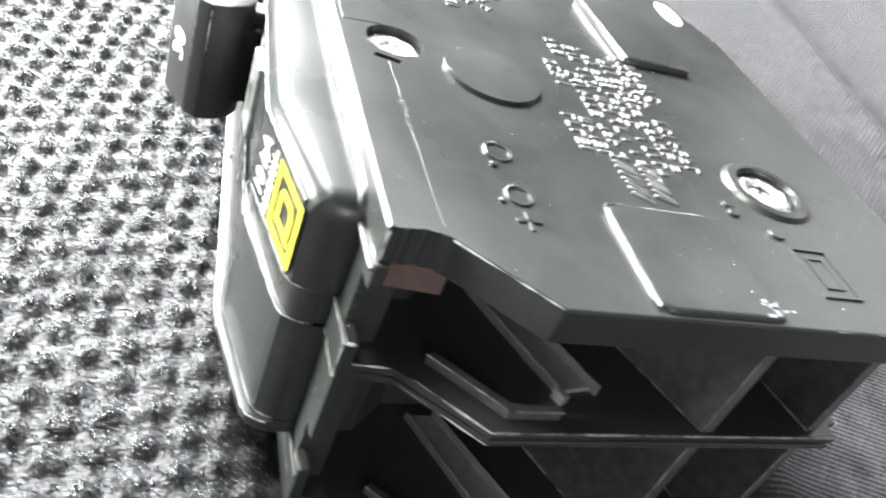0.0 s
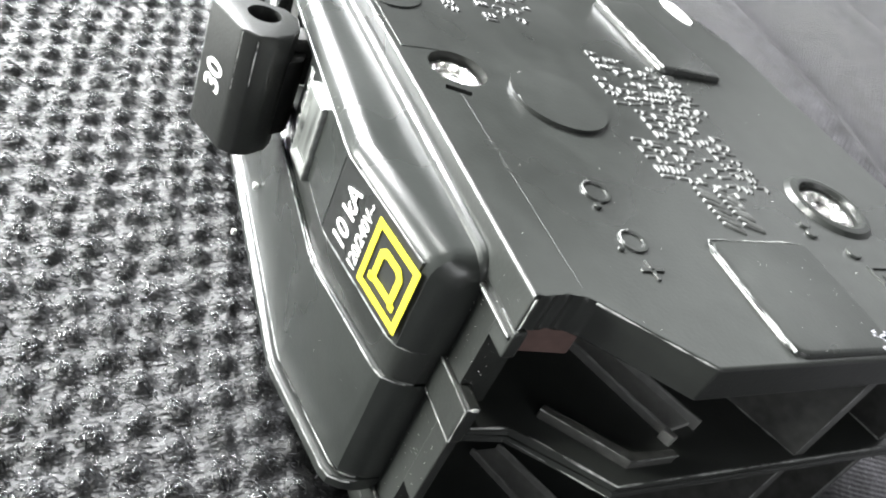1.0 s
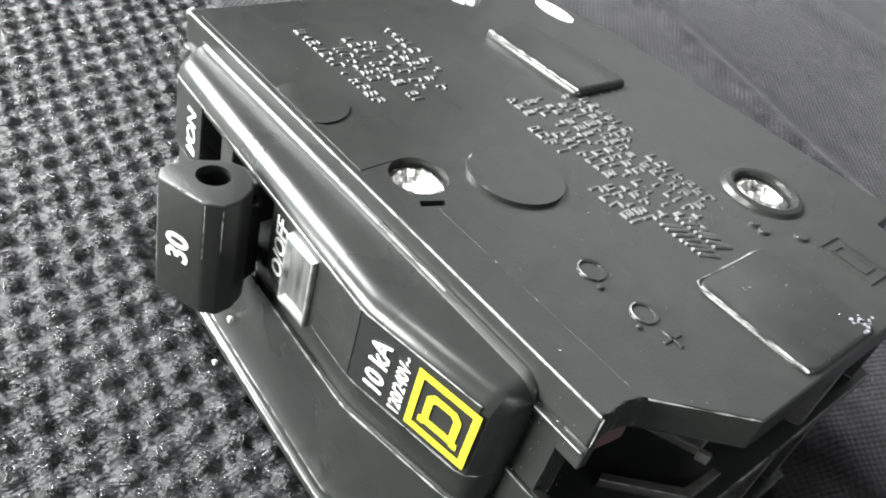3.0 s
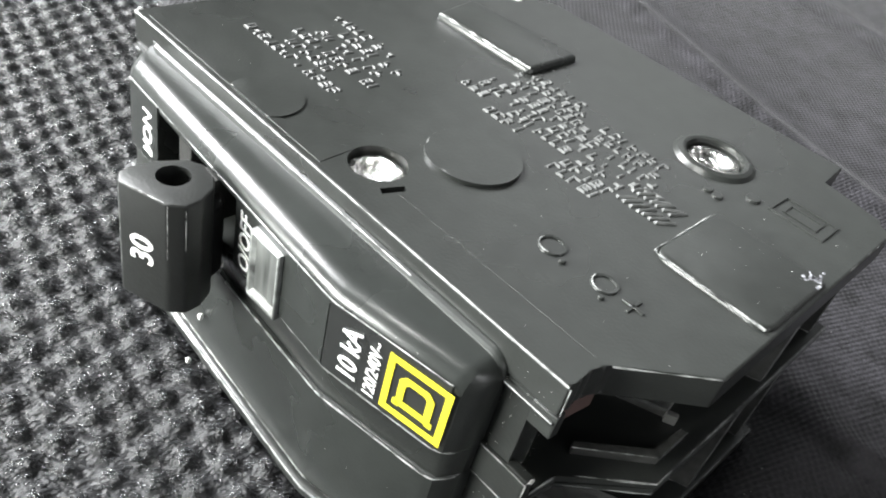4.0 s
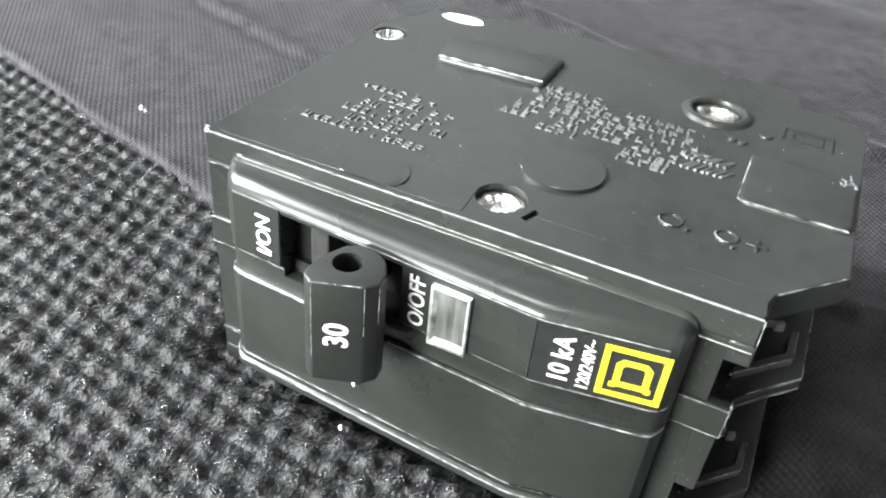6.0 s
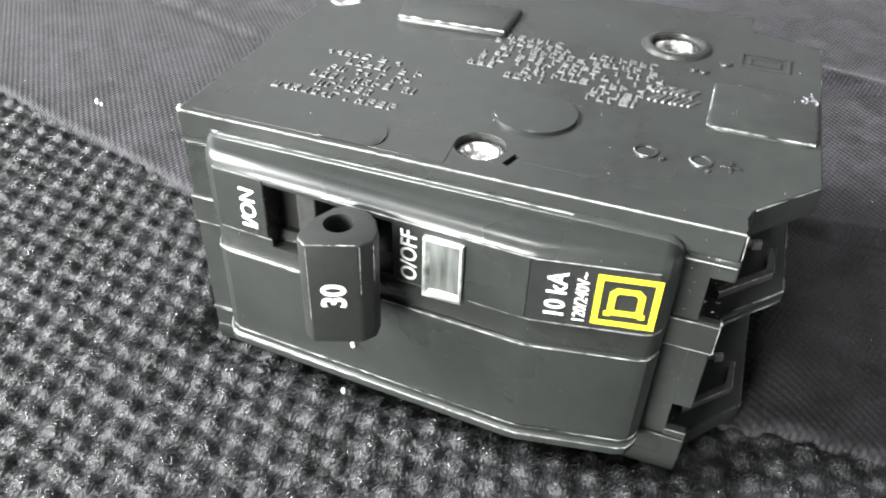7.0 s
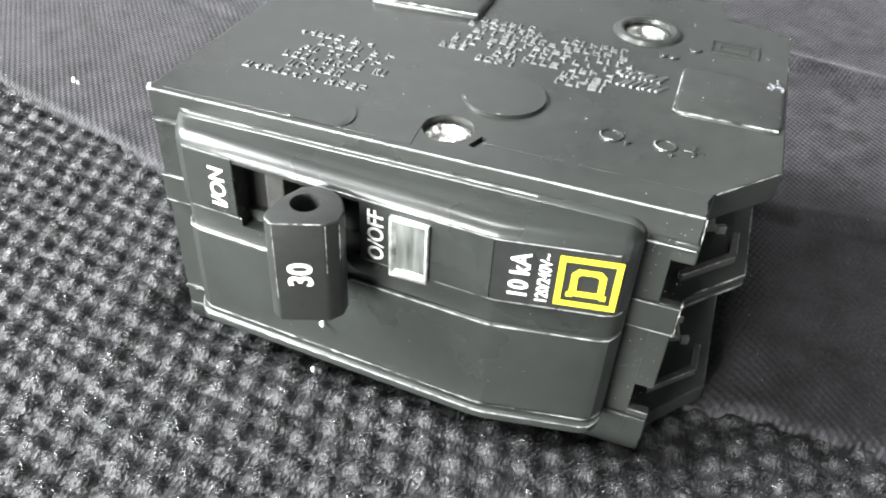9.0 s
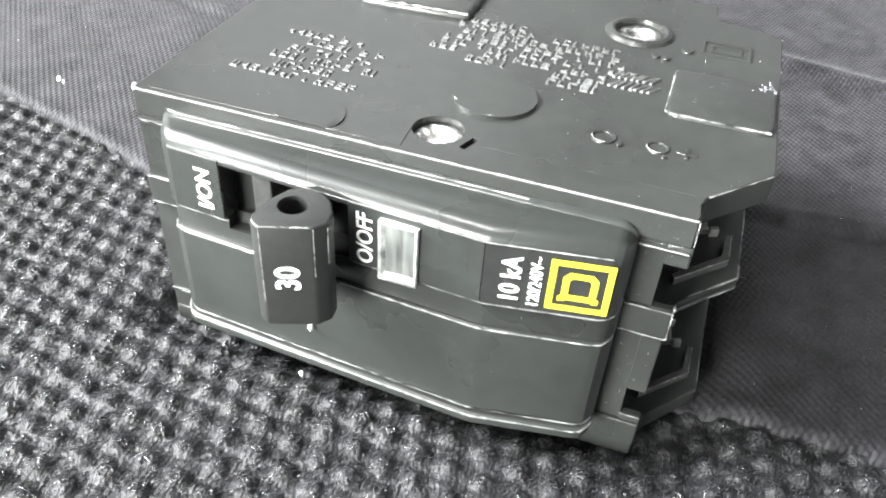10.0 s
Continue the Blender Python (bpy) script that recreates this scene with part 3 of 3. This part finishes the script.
# inside of the open end, for each pole
for z in (24.4, 3.0):
    top = z + 11.9 if z > 10 else 22.6
    part("partition", slab([(60, 27.4), (77.2, 35.6), (77.2, 37.0), (60, 29.0)], z - 0.1, top), LIT_INNER, breaker)
    part("partition", slab([(58, 44.0), (76.8, 49.6), (76.8, 50.8), (58, 45.4)], z - 0.1, top), LIT_INNER, breaker)
    part("inner_lip", slab([(70.0, 8.0), (76.2, 14.6), (76.2, 20.0), (75.4, 20.0), (75.4, 15.0), (69.5, 8.8)], z - 0.1, z + 1.1, 0.15), LIT_INNER, breaker, "", True)
    clip = part("spring_clip", slab([(60, 15.0), (73.2, 21.0), (72.6, 24.6), (60, 18.2)], z - 0.1, z + 0.5, 0.15), CLIP, breaker, "dark grey contact clip", True)
    part("clip_edge", slab([(60, 18.0), (73.2, 24.9), (73.0, 25.3), (60, 18.4)], z - 0.1, z + 1.3, 0.1), CLIP, clip, "", True)
    part("clip_edge", slab([(60, 14.6), (73.6, 20.8), (73.4, 21.2), (60, 15.0)], z - 0.1, z + 0.9, 0.1), CLIP, clip, "", True)
    part("floor_rib", slab([(73.4, 20.0), (74.6, 20.6), (74.3, 21.4), (73.1, 20.8)], z - 0.1, z + 1.2, 0.15), CLIP, breaker, "", True)
    if z > 10:
        part("copper_plate", slab([(66.0, 1.3), (69.6, 1.3), (70.2, 6.6), (66.0, 6.6)], top - 3.2, top, 0.2), COPPER, breaker, "dull copper terminal plate", True)



def wear_glint_edge(path, parent, r=0.1, step=1.1, mat=WEAR_GLINT):
    """A rough pale line along an edge, for wear and for painted highlights."""
    dense = []
    for a, b in zip(path, path[1:]):
        a, b = Vector(a), Vector(b)
        n = max(1, int((b - a).length / step))
        dense += [a.lerp(b, k / n) for k in range(n)]
    dense.append(Vector(path[-1]))
    rings = []
    for k, p in enumerate(dense):
        t = (dense[min(k + 1, len(dense) - 1)] - dense[max(k - 1, 0)]).normalized()
        side = t.cross(Vector((0.3, 0.2, 1))).normalized()
        up = side.cross(t)
        q = r * float(rng.choice((0.15, 0.5, 0.7, 0.85, 1.0)))
        rings.append([p + q * (math.cos(a) * side + math.sin(a) * up) for a in (0.3, 1.57, 2.84, 4.0, 5.4)])
    return part("wear_glint_edge", loft(rings), mat, parent, "", True)


def along_front(x0, x1, z, out=0.0):
    xs = [x0] + [x for x in LEFT + RIGHT if x0 < x < x1] + [x1]
    return [(x, -depth(x) - out, z) for x in xs]


# worn edges and moulding flash, with their bright highlights put into the colour
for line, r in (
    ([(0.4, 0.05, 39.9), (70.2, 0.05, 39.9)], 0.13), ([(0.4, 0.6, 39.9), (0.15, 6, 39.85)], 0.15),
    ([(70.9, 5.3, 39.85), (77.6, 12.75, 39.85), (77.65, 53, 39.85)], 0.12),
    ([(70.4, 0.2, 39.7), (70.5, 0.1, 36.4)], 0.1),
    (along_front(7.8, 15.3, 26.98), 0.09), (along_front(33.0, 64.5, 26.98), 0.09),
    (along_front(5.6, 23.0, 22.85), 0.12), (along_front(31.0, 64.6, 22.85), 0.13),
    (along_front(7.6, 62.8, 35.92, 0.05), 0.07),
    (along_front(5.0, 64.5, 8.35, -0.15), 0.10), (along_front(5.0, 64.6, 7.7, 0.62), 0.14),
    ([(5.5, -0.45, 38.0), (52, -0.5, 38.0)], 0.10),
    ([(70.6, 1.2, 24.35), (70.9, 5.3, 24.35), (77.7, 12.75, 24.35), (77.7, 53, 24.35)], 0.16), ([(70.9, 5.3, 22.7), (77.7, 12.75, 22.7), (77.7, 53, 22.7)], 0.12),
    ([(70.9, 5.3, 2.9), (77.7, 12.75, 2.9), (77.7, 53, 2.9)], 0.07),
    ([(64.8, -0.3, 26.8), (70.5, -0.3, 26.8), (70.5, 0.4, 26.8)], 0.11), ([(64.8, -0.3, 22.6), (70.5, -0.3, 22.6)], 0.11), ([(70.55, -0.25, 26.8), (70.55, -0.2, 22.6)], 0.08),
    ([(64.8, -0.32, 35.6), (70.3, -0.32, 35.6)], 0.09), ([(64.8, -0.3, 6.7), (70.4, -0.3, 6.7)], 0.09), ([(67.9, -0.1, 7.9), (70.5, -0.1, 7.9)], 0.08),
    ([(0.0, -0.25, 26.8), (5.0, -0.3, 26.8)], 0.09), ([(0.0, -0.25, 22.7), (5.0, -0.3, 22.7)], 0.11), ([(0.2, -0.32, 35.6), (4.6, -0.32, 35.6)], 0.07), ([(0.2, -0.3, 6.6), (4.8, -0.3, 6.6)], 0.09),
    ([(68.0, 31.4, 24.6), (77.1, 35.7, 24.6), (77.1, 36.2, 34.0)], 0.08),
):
    wear_glint_edge(line, breaker, r)
for line in ([(24.8, -13.7, 36.8), (25.0, -14.6, 36.8), (26.3, -15.4, 36.8), (31.5, -13.4, 36.8), (32.5, -12.0, 36.8)], [(26.25, -15.5, 36.6), (26.25, -15.5, 26.0)], [(31.7, -13.4, 36.6), (31.7, -13.4, 30)], [(32.7, -12.0, 36.4), (32.7, -12.0, 31)]):
    wear_glint_edge(line, handle, 0.065, 0.5)

# painted highlights on the front and left edges of pad, tab, disc and rings
arc = [(42.7 + 5.3 * math.cos(radians(a)), 16.6 + 5.3 * math.sin(radians(a)), 40.36) for a in range(175, 300, 8)]
for line, r in (([(76.8, 21.7, 40.36), (64.2, 21.65, 40.36), (63.75, 22.1, 40.36), (63.75, 33.5, 40.36)], 0.16), ([(15.0, 37.65, 40.8), (31.9, 38.3, 40.8)], 0.24), (arc, 0.12),
                ([(57.5 + 1.4 * math.cos(radians(a)), 12.9 + 1.4 * math.sin(radians(a)), 40.2) for a in range(170, 300, 20)], 0.08),
                ([(64.0 + 1.3 * math.cos(radians(a)), 13.1 + 1.3 * math.sin(radians(a)), 40.2) for a in range(170, 300, 20)], 0.08)):
    wear_glint_edge(line, breaker, r, 0.8)

# chipped bare spots
wear_glint_edge([(0.7, 0.1, 39.85), (0.1, 0.3, 39.85), (0.1, 1.1, 39.9)], breaker, 0.42, 0.25, CHIP)
wear_glint_edge([(70.5, -0.2, 26.8), (70.6, 0.3, 26.9), (70.6, 0.9, 26.85)], breaker, 0.22, 0.25, CHIP)
wear_glint_edge([(47.9, -6.95, 29.2), (48.2, -7.05, 28.2), (48.0, -7.0, 27.3)], breaker, 0.12, 0.2, CHIP)

# pale lines: glints painted to brighten the open end, on its rubbed edges
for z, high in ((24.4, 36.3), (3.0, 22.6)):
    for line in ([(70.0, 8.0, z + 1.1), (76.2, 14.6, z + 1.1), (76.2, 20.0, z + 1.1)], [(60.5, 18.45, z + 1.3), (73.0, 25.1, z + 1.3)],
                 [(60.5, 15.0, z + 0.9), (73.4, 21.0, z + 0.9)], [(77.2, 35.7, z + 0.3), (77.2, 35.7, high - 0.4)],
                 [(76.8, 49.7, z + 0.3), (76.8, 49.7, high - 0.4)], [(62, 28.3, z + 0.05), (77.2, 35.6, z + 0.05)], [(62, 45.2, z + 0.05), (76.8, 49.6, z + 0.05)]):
        wear_glint_edge(line, breaker, 0.11, 0.8)

# specks of lint
for x, y, z, r in ((26.6, -6.3, 13.6, 0.45), (25.0, -6.9, 4.6, 0.42), (-63.4, 51.0, None, 0.6), (-61.9, 50.5, None, 0.4)):
    if z is None:
        z = bpy.data.objects["fine_cloth"].ray_cast((x * MM, y * MM, 0.1), (0, 0, -1))[1].z / MM + r * 0.6
    bm = bmesh.new()
    bmesh.ops.create_icosphere(bm, subdivisions=2, radius=r)
    for v in bm.verts:
        v.co = Vector((v.co.x * 0.75, v.co.y * 0.8, v.co.z * 1.2)) * (1 + 0.25 * noise.noise(v.co * 3)) + Vector((x, y, z))
    tagged(part("lint_speck", bm, LINT, None, "", True), "tiny white lint speck stuck to the dark surface", "lint", "lint specks")

def dust(name, places, parent=None):
    """Tiny pale grains."""
    bm = bmesh.new()
    for x, y, z, r in places:
        a = rng.uniform(0, 3)
        v = [bm.verts.new((x + r * 0.8 * math.cos(a + k * 2.1), y + r * 0.8 * math.sin(a + k * 2.1), z - r * 0.3)) for k in range(3)]
        t = bm.verts.new((x, y, z + r * 0.7))
        bm.faces.new(v[::-1])
        for k in range(3):
            bm.faces.new((v[k], v[(k + 1) % 3], t))
    return tagged(part(name, bm, LINT, parent, "scattered pale dust grains"), kind="stuff")


grains = [(rng.uniform(1, 76), rng.uniform(1, 52), 40.02, rng.uniform(0.02, 0.08)) for _ in range(90)]
grains += [(x, -depth(x) - 0.02, rng.uniform(9, 37), rng.uniform(0.02, 0.06)) for x in rng.uniform(8, 62, 60)]
grains += [(rng.uniform(50, 70), rng.uniform(-0.4, 2.5), 40.0 - 0.1, rng.uniform(0.03, 0.08)) for _ in range(40)]
grains += [(rng.uniform(64, 70), -0.1, rng.uniform(9, 39), rng.uniform(0.02, 0.07)) for _ in range(110)]
grains += [(rng.uniform(64, 77), rng.uniform(23, 36), 40.5, rng.uniform(0.03, 0.09)) for _ in range(24)]
dust("dust", grains, breaker)
cloth = bpy.data.objects["fine_cloth"]
spots = []
deps = bpy.context.evaluated_depsgraph_get()
for _ in range(420):
    x, y = rng.uniform(-110, 170), rng.uniform(15, 150)
    if -3 < x < 81 and y < 66:
        continue
    hit, place, *_rest = cloth.ray_cast((x * MM, y * MM, 0.1), (0, 0, -1))
    if hit:
        spots.append((x, y, place.z * 1000 + 0.04, rng.uniform(0.03, 0.11)))
dust("cloth_dust", spots, cloth)

# ---- unseen room added round it ----
# made-up openings in the unseen walls, one for each added side lamp
LAMP_OPENINGS = {"wall_west": (-1700, -1560, -920, -20, 750, 1650), "wall_south": (-1150, -250, -1700, -1560, 50, 550), "wall_north": (-1200, -300, 1560, 1700, 750, 1550), "wall_east": (1560, 1700, -250, 450, 130, 630)}
# unseen walls added for reflections; their dark grey keeps bounce light low
for name, b in (("floor", (-1600, 1600, -1600, 1600, -520, -480)), ("ceiling", (-1600, 1600, -1600, 1600, 1750, 1800)),
                ("wall_west", (-1650, -1600, -1600, 1600, -480, 1750)), ("wall_east", (1600, 1650, -1600, 1600, -480, 1750)),
                ("wall_south", (-1600, 1600, -1650, -1600, -480, 1750)), ("wall_north", (-1600, 1600, 1600, 1650, -480, 1750))):
    wall = tagged(part(name, box(*b), WALL), "plain dark grey unseen " + name.split("_")[0], name.split("_")[0], kind="structure")
    if name in LAMP_OPENINGS:
        cut(wall, part("cutter", box(*LAMP_OPENINGS[name]), WALL))
tagged(part("bench", box(-720, 720, -170, 900, -480, -4), PAD), "dark padded bench under the fabrics", "bench", kind="structure")
